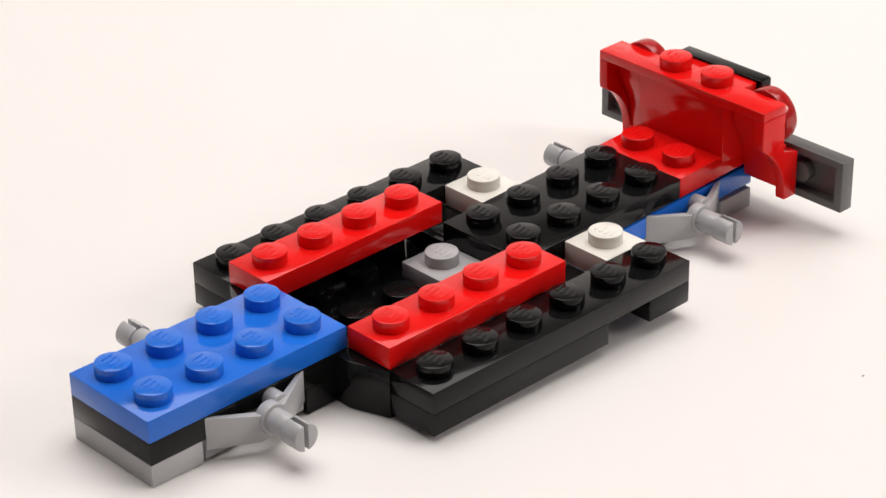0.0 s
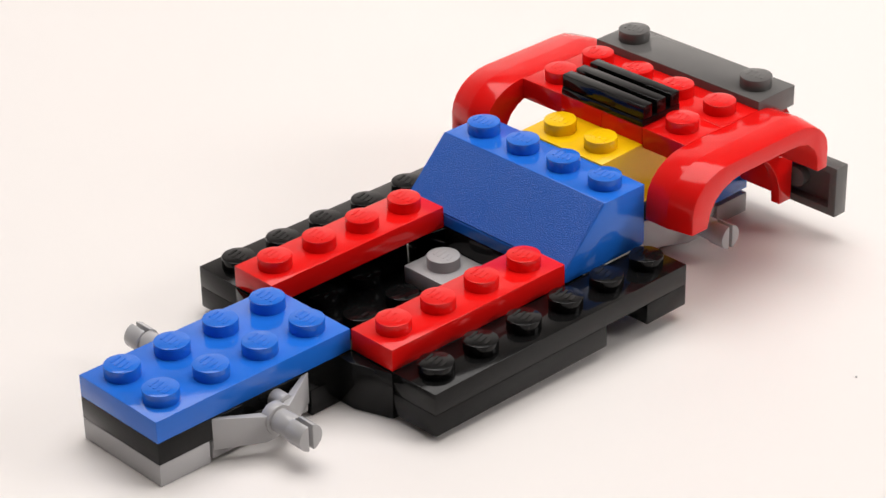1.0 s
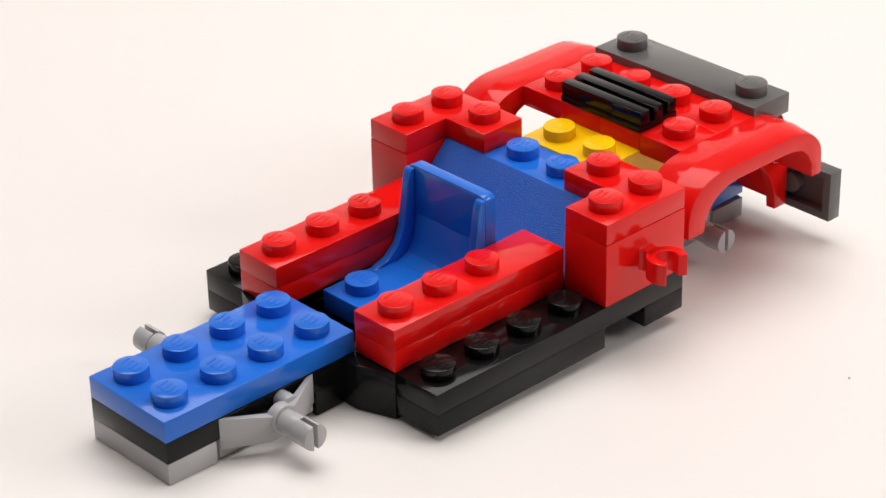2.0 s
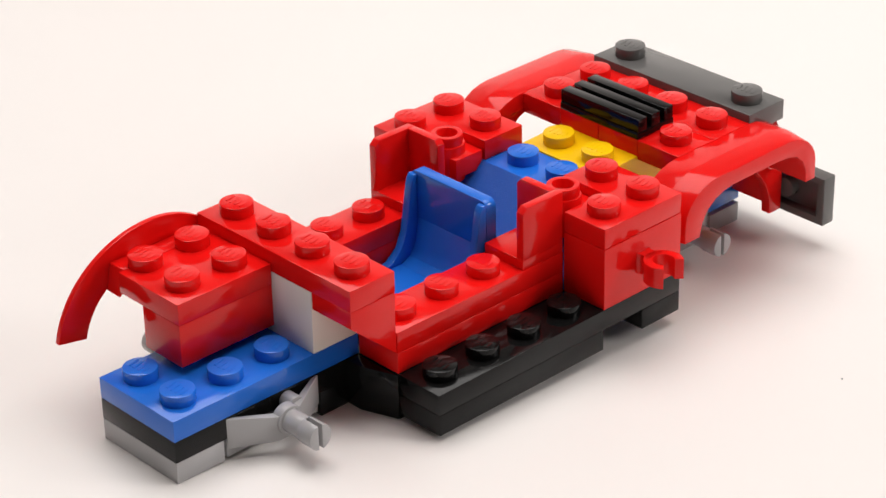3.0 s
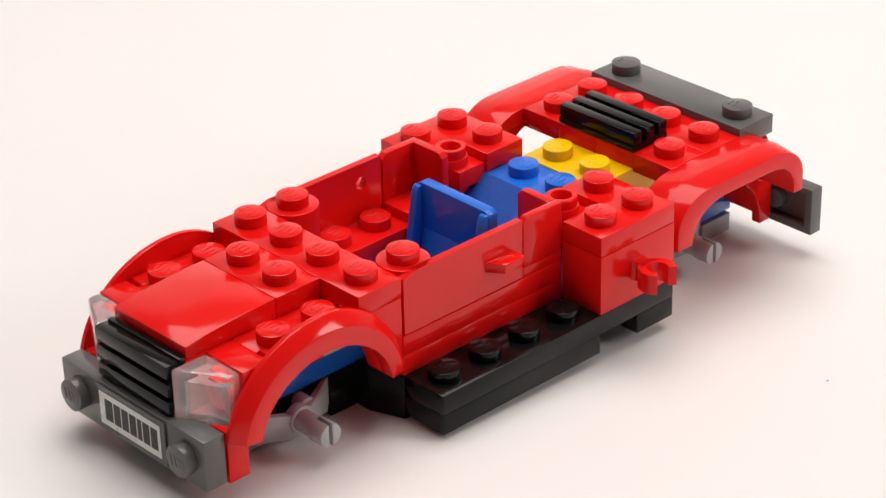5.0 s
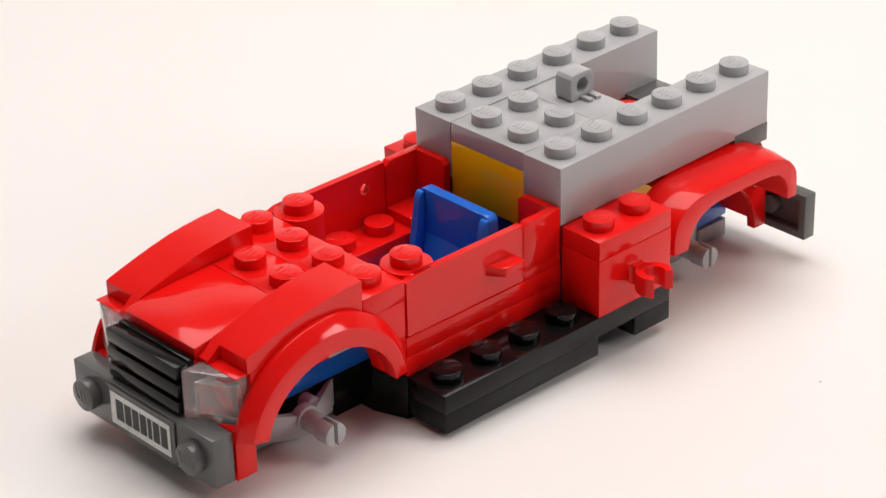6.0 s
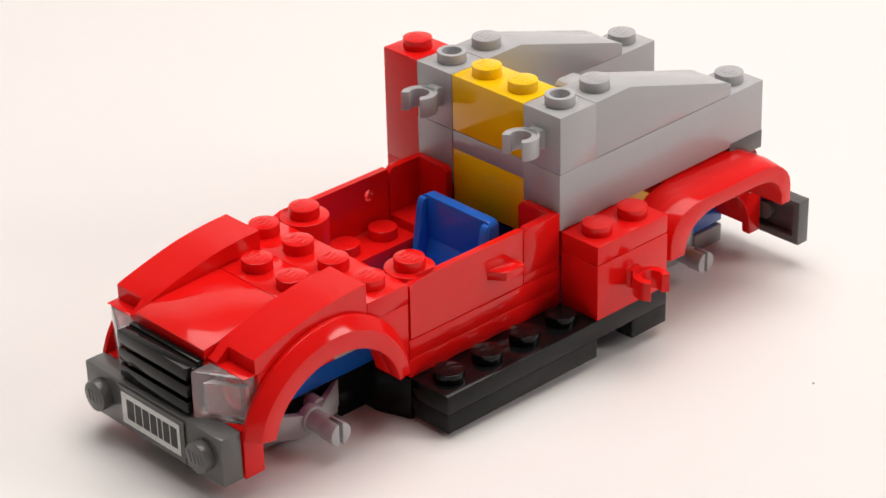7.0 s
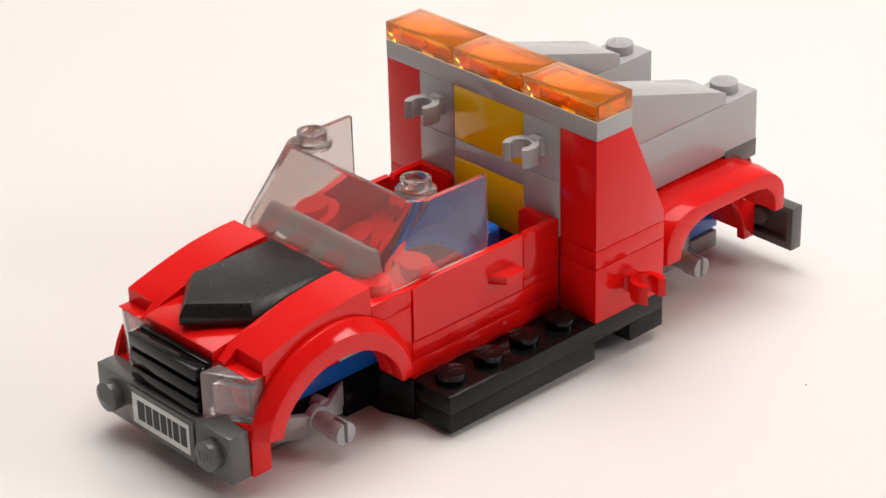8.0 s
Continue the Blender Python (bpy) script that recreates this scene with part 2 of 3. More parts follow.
def chassis():
    c = thing("truck_chassis", "black toy truck chassis with blue nose plate on white paper", "toy chassis", (6.0, 0, -3))

    def block(name, material, x0, x1, y0, y1, z0, z1, spots=(), label="", rise=0.0):
        """rise: the tail bends up a little, by so many plates for each stud behind the ninth."""
        bm = bmesh.new()
        box(bm, x0, x1, y0, y1, z0, z1)
        for v in bm.verts:
            v.co.z += max(0.0, v.co.x / S - 9) * rise * P
        ob = part(name, bm, material, c, label)
        for x, y in spots:
            studs(ob, [(x, y)], z1 + max(0.0, x - 9) * rise, material)
        return ob

    block("nose_plate", BLUE, 0, 4, -1, 1, 0, 1, grid(0, 4, -1, 1), "blue plate with two rows of four studs")
    block("spine_plate", BLACK, 0, 4, -1, 1, -1, 0)
    block("foot_plate", GREY, 0, 1, -1, 1, -2, -1, (), "light grey plate under the nose")
    block("spine_foot", BLACK, 3.1, 3.98, -1, 1, -2.2, -1)
    wheel_holder(c, 2.06, -0.75)
    # middle tray, sunk below the side boards
    block("tray_floor", BLACK, 4, 9, -2, 2, -2.25, -1.85, grid(4, 7, -2, 2))
    block("tray_front", BLACK, 4, 4.2, -2, 2, -1.85, 0)
    # skirt, its black shape drawn out to take in the contact shadow below
    bm = bmesh.new()
    prism_xy(bm, [(3.995, -2.0), (3.74, -1.3), (3.74, 1.3), (3.995, 2.0)], -2.25, -0.06)
    part("tray_skirt_and_shadow", bm, BLACK, c, "black skirt in front of the tray, with its contact shadow built in")
    block("jumper_plate", GREY, 7, 8, 0, 1, -1.85, -1, [(7.5, 0.5)], "light grey single-stud plate")
    block("tray_back", BLACK, 8, 8.2, -2, 2, -1.85, -1)
    for s in (-1, 1):
        lo, hi = sorted((s * 2, s * 3))
        block("running_board", BLACK, 4, 10, lo, hi, -1, 0, grid(4, 10, lo, hi), "black side plate with six studs")
        block("lower_board", BLACK, 4, 8, lo, hi, -2, -1)
        block("rear_foot", BLACK, 9, 10, lo, hi, -2, -1)
        lo, hi = sorted((s * 1, s * 2))
        block("tray_corner", BLACK, 8.2, 9, lo, hi, -1.95, -1.02)
        block("sill_plate", RED, 4, 8, lo, hi, 0, 1, grid(4, 8, lo, hi), "red side plate with four studs")
        block("tail_light_plate", WHITE, 9, 10, lo, hi, -1, 0, [(9.5, s * 1.5)], "white single-stud plate")
    # rear
    block("rear_plate", BLACK, 8, 12, -1, 1, -1, 0, grid(8, 12, -1, 1), "black plate with two rows of four studs", 0.085)
    block("axle_plate", BLUE, 10, 14, -1, 1, -2, -1, (), "blue plate over the rear axle", 0.05)
    block("tail_plate", RED, 12, 14, -1, 1, -1, 0, [(12.5, -0.5), (12.5, 0.5)], "red tail plate", 0.085)
    block("foot_plate", GREY, 13.15, 14, -1, 1, -3, -2, (), "light grey plate under the tail")
    wheel_holder(c, 12.10, -1.52)
    # tail wall with two arched flanges
    top = 3.4
    bm = bmesh.new()
    prism_xy(bm, [(13.05, -2), (13.66, -2), (13.66, -1.02), (14, -1.02), (14, 1.02), (13.66, 1.02), (13.66, 2), (13.05, 2)], 2.95, top)
    wall = part("tail_wall", bm, RED, c, "red tail wall with two studs and curved flanges")
    studs(wall, [(13.5, -0.5), (13.5, 0.5)], top, RED)
    bm = bmesh.new()
    box(bm, 13.10, 13.99, -1.02, 1.02, 0, 2.94)
    part("wall_panel", bm, RED, wall)
    for s in (-1, 1):
        bm = bmesh.new()
        # the front edge follows the round of the wheel
        arc = [(12.42 + 1.30 * math.sin(a), -1.2 + 3.1 * math.cos(a)) for a in [radians(30 + 6 * k) for k in range(11)]]
        prism_xz(bm, [(14.06, -1.5), (14.06, 0.7), (13.66, 1.0), (13.66, 2.94), (13.05, 2.94), (13.05, 1.75)] + arc + [(13.73, -1.5)], s * 2.0, s * 1.8)
        part("flange", bm, RED, wall)
        bm = bmesh.new()
        prism_xz(bm, [(13.98, -1.0), (13.98, 0.9), (13.65, 1.0), (13.65, 2.93), (13.32, 2.93), (13.36, 2.0), (13.52, 1.2), (13.68, 0.4), (13.74, -1.0)], s * 1.79, s * 1.03)
        part("flange_web", bm, RED, wall)
        bm = bmesh.new()
        rod(bm, gv(13.67, s * 1.5, 2.3), gv(13.96, s * 1.5, 2.3), 0.0042, 40)
        rod(bm, gv(13.955, s * 1.5, 2.3), gv(14.06, s * 1.5, 2.3), 0.0038, 40, 0.0030)
        part("tail_lamp", bm, RUBY, wall, "round translucent red tail lamp")
    bm = bmesh.new()
    box(bm, 14.03, 14.3, -1.12, 0.88, 1.0, 3.46)
    box(bm, 13.98, 14.29, -1.1, 0.86, 3.46, 3.52)
    part("coupling_plate", bm, BLACK, wall, "black upright plate behind the tail wall")
    # rear bumper: a plate on edge, hollow side forwards
    bm = bmesh.new()
    rings = []
    for x, k in ((14.48, 0.0), (14.16, 0.0), (14.16, 0.17), (14.36, 0.17)):
        y, z = 2.96 - k, 1.25 - k * 2.2
        rings.append([bm.verts.new(gv(x, a * y, -0.46 + b * z)) for a, b in ((-1, -1), (1, -1), (1, 1), (-1, 1))])
    for lo, hi in zip(rings, rings[1:]):
        for i in range(4):
            bm.faces.new((lo[i], lo[(i + 1) % 4], hi[(i + 1) % 4], hi[i]))
    bm.faces.new(rings[0][::-1])
    bm.faces.new(rings[3])
    bumper = part("rear_bumper", bm, DARK, c, "dark grey plate on edge as rear bumper")
    for k in range(5):
        bm = bmesh.new()
        rod(bm, gv(14.17, k - 2, -0.46), gv(14.36, k - 2, -0.46), 0.0016, 20)
        part("tube", bm, DARK, bumper)


chassis()


# ---- pieces that are added one by one ----
def slope_block():
    ob = thing("slope_brick", "wide blue slope brick with a grainy sloping face", "toy brick", (9, 0, 0))
    bm = bmesh.new()
    prism_xz(bm, [(8.01, 0.03), (9.99, 0.03), (9.99, 3), (9.0, 3), (8.01, 0.55)], -2 + 0.01, 2 - 0.01)
    part("block", bm, BLUE, ob)
    bm = bmesh.new()
    prism_xz(bm, [(8.03, 0.60), (8.98, 2.96), (8.97, 3.02), (8.02, 0.66)], -1.98, 1.98)
    part("grainy_face", bm, GRAINY, ob, "grainy matt blue sloping face", 0)
    studs(ob, [(9.5, y) for y in (-1.5, -0.5, 0.5, 1.5)], 3, BLUE)
    return ob


def rear_fender(s):
    """Half of the rear mudguard: a flat top with three studs and an angular arch outside."""
    ob = thing("rear_mudguard", "glossy red rear mudguard half with an angular wheel arch", "toy mudguard", (12, s * 1.5, 1), "rear mudguards")
    lo, hi = sorted((s * 0.0, s * 2.0))
    bm = bmesh.new()
    box(bm, 12, 13, lo, hi, 3, 4)
    lo, hi = sorted((s * 1.0, s * 2.0))
    box(bm, 11, 12, lo, hi, 3, 4)
    lo, hi = sorted((s * 0.0, s * 1.0))
    box(bm, 11, 12, lo, hi, 3, 4)
    deck = part("deck", bm, RED, ob)
    studs(deck, [(11.5, s * 1.5), (12.5, s * 1.5), (12.5, s * 0.5)], 4, RED)
    bm = bmesh.new()
    outer = [(10.02, 1.25), (10.02, 2.2)] + [(10.98 - 0.96 * math.cos(a), 2.2 + 1.8 * math.sin(a)) for a in [radians(15 * k) for k in range(1, 6)]] + [(10.98, 4.0)]
    outer += [(12.95, 4.0)] + [(12.95 + 0.93 * math.sin(a), 2.3 + 1.7 * math.cos(a)) for a in [radians(15 * k) for k in range(1, 7)]] + [(13.88, 1.3)]
    inner = [(13.52, 1.3), (13.50, 2.0), (13.40, 2.5), (13.22, 2.88), (12.98, 3.06), (12.7, 3.12), (11.42, 3.12), (11.15, 3.02), (10.90, 2.78), (10.70, 2.40), (10.58, 1.9), (10.52, 1.25)]
    ring = outer + inner
    prism_xz(bm, ring, s * 2.0, s * 2.5)
    # flared lip with a chamfer
    a = [bm.verts.new(gv(x, s * 2.5, z)) for x, z in ring]
    n = len(outer)
    lip = []
    for i, (x, z) in enumerate(ring):
        if i < n:
            lip.append(bm.verts.new(gv(x + (12 - x) * 0.05, s * 3.0, 1.25 + (z - 1.25) * 0.96)))
        else:
            lip.append(bm.verts.new(gv(x, s * 3.0, z)))
    for i in range(len(ring)):
        j = (i + 1) % len(ring)
        bm.faces.new((a[i], a[j], lip[j], lip[i]))
    bm.faces.new(lip)
    bmesh.ops.remove_doubles(bm, verts=bm.verts, dist=1e-7)
    part("arch", bm, RED, ob, bevel=0.0001)
    return ob


def dark_shelf():
    ob = thing("rear_shelf", "dark grey plate with one stud at either end", "toy plate", (13.5, 0, 3.4))
    bm = bmesh.new()
    box(bm, 13, 14, -2, 2, 3.4, 4.4, gap=-0.00003)
    part("plate", bm, DARK, ob)
    studs(ob, [(13.5, -1.5), (13.5, 1.5)], 4.4, DARK)
    return ob


def slatted(name, label, material_box, axis):
    """A grille tile: three bars over a thin base. axis 'z' lies flat, 'x' stands upright."""
    if axis == "z":
        ob = thing(name, label, "grille tile", (11.5, 0, 4))
        bm = bmesh.new()
        box(bm, 11, 12, -1, 1, 4, 4.35)
        part("base", bm, BLACK, ob)
        for k in range(3):
            bm = bmesh.new()
            x = 11.02 + k * 0.36
            box(bm, x, x + 0.24, -1, 1, 4.35, 5.0)
            part("slat", bm, BLACK, ob)
    else:
        ob = thing(name, label, "grille tile", (-0.2, 0, 1.7))
        bm = bmesh.new()
        box(bm, -0.14, -0.01, -1, 1, 1.7, 4.2)
        part("base", bm, BLACK, ob)
        for k in range(3):
            bm = bmesh.new()
            z = 1.74 + k * 0.88
            box(bm, -0.42, -0.14, -1, 1, z, z + 0.62)
            part("slat", bm, BLACK, ob)
    return ob


def clip_hand(bm, base, way, up):
    """A clip: a waisted neck that ends in an open ring. way: where it points; up: the axis of the ring."""
    side = way.cross(up)
    h = 0.0016
    neck = [(-0.0002, 0.0016), (0.0006, 0.0011), (0.0014, 0.0011), (0.0024, 0.0019)]
    flat = [(d, -w) for d, w in neck] + [(d, w) for d, w in neck[::-1]]
    poly(bm, [base + way * d + side * w - up * h for d, w in flat], up * 2 * h)
    c = base + way * 0.0040
    n = 18
    pts_o, pts_i = [], []
    for i in range(n + 1):
        a = radians(48 + (360 - 96) * i / n)
        d = way * math.cos(a) + side * math.sin(a)
        pts_o.append(c + d * 0.0029 - up * h)
        pts_i.append(c + d * 0.0016 - up * h)
    poly(bm, pts_o + pts_i[::-1], up * 2 * h)


def clip_brick(s):
    ob = thing("clip_brick", "red two-stud brick with a clip on its side", "toy brick", (9, s * 2.5, 0), "clip bricks")
    lo, hi = sorted((s * 2, s * 3))
    bm = bmesh.new()
    box(bm, 8, 10, lo, hi, 0, 3)
    part("block", bm, RED, ob)
    bm = bmesh.new()
    clip_hand(bm, gv(9, s * 2.98, 1.55), Vector((0, s, 0)), Vector((0, 0, 1)))
    part("clip", bm, RED, ob)
    studs(ob, [(8.5, s * 2.5), (9.5, s * 2.5)], 3, RED)
    return ob


def corner_plate(s):
    ob = thing("corner_plate", "red corner plate with three studs", "toy plate", (9, s * 2.0, 3), "corner plates")
    bm = bmesh.new()
    g = 0.01
    prism_xy(bm, [(8 + g, s * (3 - g)), (10 - g, s * (3 - g)), (10 - g, s * (1 + g)), (9 + g, s * (1 + g)), (9 + g, s * (2 + g)), (8 + g, s * (2 + g))], 3.02, 4)
    part("plate", bm, RED, ob)
    studs(ob, [(8.5, s * 2.5), (9.5, s * 2.5), (9.5, s * 1.5)], 4, RED)
    return ob


def seat():
    ob = thing("driver_seat", "blue moulded toy seat with an upright backrest", "toy seat", (6.2, 0, -0.98))
    bm = bmesh.new()
    box(bm, 5.0, 7.34, -0.98, 0.98, -0.98, 0.0)
    base = part("seat_base", bm, BLUE, ob)
    studs(base, [(5.5, -0.5), (5.5, 0.5)], 0.0, BLUE)
    # the panel: upper corners rounded
    outline = [(-0.98, 0.0)] + [(-0.84 - 0.14 * math.cos(a), 3.98 + 0.36 * math.sin(a)) for a in [radians(18 * k) for k in range(6)]]
    outline += [(-y, z) for y, z in outline[::-1]]
    bm = bmesh.new()
    prism_yz(bm, outline, 7.10, 7.34)
    part("backrest", bm, BLUE, ob)
    # hollow between the wings: a slope from the cushion to the panel
    bm = bmesh.new()
    prism_xz(bm, [(6.62, 0.0), (6.86, 0.25), (7.0, 0.8), (7.09, 2.0), (7.097, 2.0), (7.097, 0.0)], -0.80, 0.80)
    part("seat_bend", bm, BLUE, ob)
    for s in (-1, 1):
        bm = bmesh.new()
        prism_xz(bm, [(6.10, 0.0), (6.42, 0.22), (6.66, 0.7), (6.80, 1.5), (6.88, 2.6), (6.94, 3.6), (6.98, 4.0), (7.03, 4.18), (7.098, 4.22), (7.098, 0.0)], *sorted((s * 0.975, s * 0.81)))
        part("side_wing", bm, BLUE, ob)
    return ob


def side_plate(s):
    lo, hi = sorted((s * 1, s * 2))
    ob = brick("side_plate", "long red plate laid along the cab side", "toy plate", RED, 4, 8, lo, hi, 1, 2,
               [(4.5, s * 1.5), (5.5, s * 1.5), (6.5, s * 1.5)], "cab side plates", "plate")
    return ob


def corner_panel(s):
    ob = thing("corner_wall_piece", "red corner panel with two thin walls", "toy panel", (7.5, s * 1.5, 2), "corner panels")
    lo, hi = sorted((s * 1.02, s * 1.99))
    bm = bmesh.new()
    box(bm, 7, 8, lo, hi, 2, 2.5)
    part("floor", bm, RED, ob)
    bm = bmesh.new()
    prism_xz(bm, [(7.01, 2.5), (7.99, 2.5), (7.99, 5), (7.12, 5), (7.01, 4.75)], *sorted((s * 1.99, s * 1.82)))
    part("outer_wall", bm, RED, ob)
    bm = bmesh.new()
    prism_yz(bm, [(s * 1.82, 2.5), (s * 1.02, 2.5), (s * 1.02, 4.75), (s * 1.12, 5), (s * 1.82, 5)], 7.82, 7.99)
    part("rear_wall", bm, RED, ob)
    return ob


def hollow_stud_plate(s):
    ob = thing("hollow_stud_plate", "red single plate with a hollow stud", "toy plate", (8.5, s * 1.5, 2.1), "hollow stud plates")
    lo, hi = sorted((s * 1.05, s * 1.95))
    bm = bmesh.new()
    rod(bm, gv(8.5, s * 1.5, 2.2), gv(8.5, s * 1.5, 4), 0.0027, 24)
    box(bm, 8.3, 8.99, lo, hi, 2.6, 3.55)
    part("block", bm, RED, ob)
    studs(ob, [(8.5, s * 1.5)], 3.95, RED, True)
    return ob


def inverted_slope(s):
    ob = thing("inverted_slope", "red inverted slope brick beside the white brick", "toy brick", (3.6, s * 1.5, 1), "inverted slopes")
    lo, hi = sorted((s * 1.01, s * 1.99))
    bm = bmesh.new()
    prism_xz(bm, [(3.01, 4), (3.01, 3.2), (3.99, 1.02), (3.99, 4)], lo, hi)
    part("block", bm, RED, ob)
    return ob


def front_fender(s):
    """Half of the front mudguard: a studded deck, a block below and a round arch outside."""
    ob = thing("front_mudguard", "glossy red front mudguard half with a round wheel arch", "toy mudguard", (2, s * 1.0, 1), "front mudguards")
    lo, hi = sorted((s * 0.01, s * 2.0))
    bm = bmesh.new()
    box(bm, 1, 3, *sorted((s * 0.005, s * 1.62)), 3, 4)
    deck = part("deck", bm, RED, ob)
    studs(deck, [(1.5, s * 0.5), (2.5, s * 0.5), (1.5, s * 1.5), (2.5, s * 1.5)], 4, RED)
    bm = bmesh.new()
    box(bm, 1, 3, *sorted((s * 0.01, s * 1.0)), 1, 3)
    part("block", bm, RED, ob)
    # the arch: a band that stands a little above the deck, with a rounded outer lip
    cx, n, first, last = 2.05, 30, radians(10.5), radians(9)
    ang = [math.pi - first - (math.pi - first - last) * i / n for i in range(n + 1)]

    def round_line(front, rear, high):
        return [(cx + (front if a > math.pi / 2 else rear) * math.cos(a), 0.25 + high * math.sin(a)) for a in ang]

    out, inn = round_line(2.15, 1.88, 4.9), round_line(1.57, 1.44, 3.38)
    bm = bmesh.new()
    prism_xz(bm, [(x, min(z, 4.0)) for x, z in out if x > 0.97] + [(x, z) for x, z in inn[::-1] if x > 0.97], s * 1.62, s * 1.995)
    part("arch", bm, RED, ob, bevel=0.00008)
    # the lip: a narrow ledge, then a broad chamfer towards the wheel
    ring = out + inn[::-1]
    mid = round_line(1.92, 1.70, 4.32)
    bm = bmesh.new()
    loops = [[bm.verts.new(gv(x, s * y, z)) for x, z in line] for line, y in ((ring, 1.998), (ring, 2.10), (mid + inn[::-1], 2.30))]
    m = len(ring)
    for lo, hi in zip(loops, loops[1:]):
        for i in range(m):
            bm.faces.new((lo[i], lo[(i + 1) % m], hi[(i + 1) % m], hi[i]))
    for loop in (loops[0], loops[2]):
        for i in range(n):
            bm.faces.new((loop[i], loop[i + 1], loop[m - 2 - i], loop[m - 1 - i]))
    part("arch_lip", bm, RED, ob, bevel=0.00008)
    return ob


def nose_brick():
    ob = thing("nose_brick", "red brick with two studs on its front face", "toy brick", (0.5, 0, 1))
    bm = bmesh.new()
    box(bm, 0, 1, -1, 1, 1, 4)
    part("block", bm, RED, ob)
    studs(ob, [(0.5, -0.5), (0.5, 0.5)], 4, RED)
    side_studs(ob, [(-0.5, 2.9), (0.5, 2.9)], 0.0, RED)
    return ob


def lamp_socket(s):
    ob = thing("lamp_bracket", "red bracket with hollow studs that holds a headlight", "toy bracket", (0.5, s * 1.5, -1.0), "lamp brackets")
    lo, hi = sorted((s * 1.01, s * 1.99))
    bm = bmesh.new()
    box(bm, 0.42, 1, lo, hi, 1.5, 4)
    part("upper_block", bm, RED, ob)
    bm = bmesh.new()
    box(bm, 0.0, 0.45, lo, hi, -1.0, 1.5)
    part("lower_block", bm, RED, ob)
    side_studs(ob, [(s * 1.5, 2.8)], 0.42, RED)
    side_studs(ob, [(s * 1.5, 0.35)], 0.0, RED)
    return ob


def headlight(s):
    ob = thing("headlight", "clear transparent plastic headlight block", "headlight", (0, s * 1.5, 1.6), "headlights")
    lo, hi = sorted((s * 1.03, s * 1.97))
    bm = bmesh.new()
    prism_xy(bm, [(-0.36, s * 1.04), (0.39, s * 1.04), (0.39, s * 1.95), (0.14, s * 1.95), (-0.30, s * 1.18)], 1.58, 4.02)
    lens = part("lens", bm, CLEAR, ob, bevel=0.0004)
    lens.visible_shadow = False
    bm = bmesh.new()
    prism_xy(bm, [(-0.18, s * 1.20), (0.30, s * 1.20), (0.30, s * 1.80), (0.16, s * 1.80)], 1.95, 3.45)
    hollow_out(lens, bm)
    return ob


def front_bumper():
    ob = thing("front_bumper", "dark grey front bumper with a white number plate", "bumper", (-0.3, 0, -0.8))
    bm = bmesh.new()
    box(bm, -0.50, -0.06, -2, 2, -0.85, 1.6)
    part("plate", bm, DARK, ob)
    home = gv(-0.3, 0, -0.8)
    side_studs(ob, [(-1.5, 0.375), (1.5, 0.375)], -0.50, DARK, False)
    bm = bmesh.new()
    box(bm, -0.545, -0.505, -0.98, 0.98, -0.72, 1.48)
    tile = part("number_tile", bm, DARK, ob, "dark tile under the number plate")
    bm = bmesh.new()
    box(bm, -0.555, -0.546, -0.86, 0.86, -0.42, 1.22, gap=0)
    sticker = part("number_plate", bm, STICKER, ob, "white sticker number plate with black characters as bars")
    y = 0.70
    for w in (0.22, 0.19, 0.19, 0.19, 0.12, 0.19, 0.19):
        bm = bmesh.new()
        box(bm, -0.559, -0.5552, y - w, y, -0.10, 0.95, gap=0)
        part("character_bar", bm, INK, sticker, bevel=0)
        y -= w + 0.032
    return ob


def hood_bar():
    return brick("hood_bar", "red four-stud plate across the bonnet", "toy plate", RED, 3, 4, -2, 2, 4, 5, block="plate")


def door(s):
    ob = thing("cab_door", "red toy cab door hinged on a round post", "toy door", (4.5, s * 1.5, 2), "cab doors")
    bm = bmesh.new()
    rod(bm, gv(4.5, s * 1.5, 2), gv(4.5, s * 1.5, 5), 0.0039, 32)
    post = part("hinge_post", bm, RED, ob)
    studs(ob, [(4.5, s * 1.5)], 5, RED)
    bm = bmesh.new()
    y0, y1 = sorted((s * 1.99, s * 1.84))
    edge = [(4.05, 2.05), (4.05, 4.8), (4.3, 5.0), (6.98, 5.0), (6.98, 2.05)]
    if s > 0:   # a small round hole right through the leaf
        hx, hz, hr = 6.47, 3.98, 0.0010
        up = [(hx + hr / S * math.cos(a), hz + hr / P * math.sin(a)) for a in [math.pi * k / 10 for k in range(11)]]
        prism_xz(bm, [(4.05, hz), *edge[1:4], (6.98, hz)] + up, y0, y1)
        prism_xz(bm, [(4.05, hz), edge[0], edge[4], (6.98, hz)] + [(x, 2 * hz - z) for x, z in up], y0, y1)
    else:
        prism_xz(bm, edge, y0, y1)
    part("door_leaf", bm, RED, ob, bevel=0)
    bm = bmesh.new()
    prism_xy(bm, [(6.02, s * 1.985), (6.74, s * 1.985), (6.74, s * 2.30), (6.24, s * 2.30)], 3.25, 3.72)
    part("door_handle", bm, RED, ob)
    return ob


def hood_slope():
    ob = thing("hood_slope", "smooth red gently sloping bonnet piece", "toy slope", (1, 0, 4))
    bm = bmesh.new()
    prism_xz(bm, [(0.02, 4.02), (1.99, 4.02), (1.99, 5), (1.2, 4.93), (0.5, 4.80), (0.02, 4.62)], -0.99, 0.99)
    part("block", bm, RED, ob)
    return ob


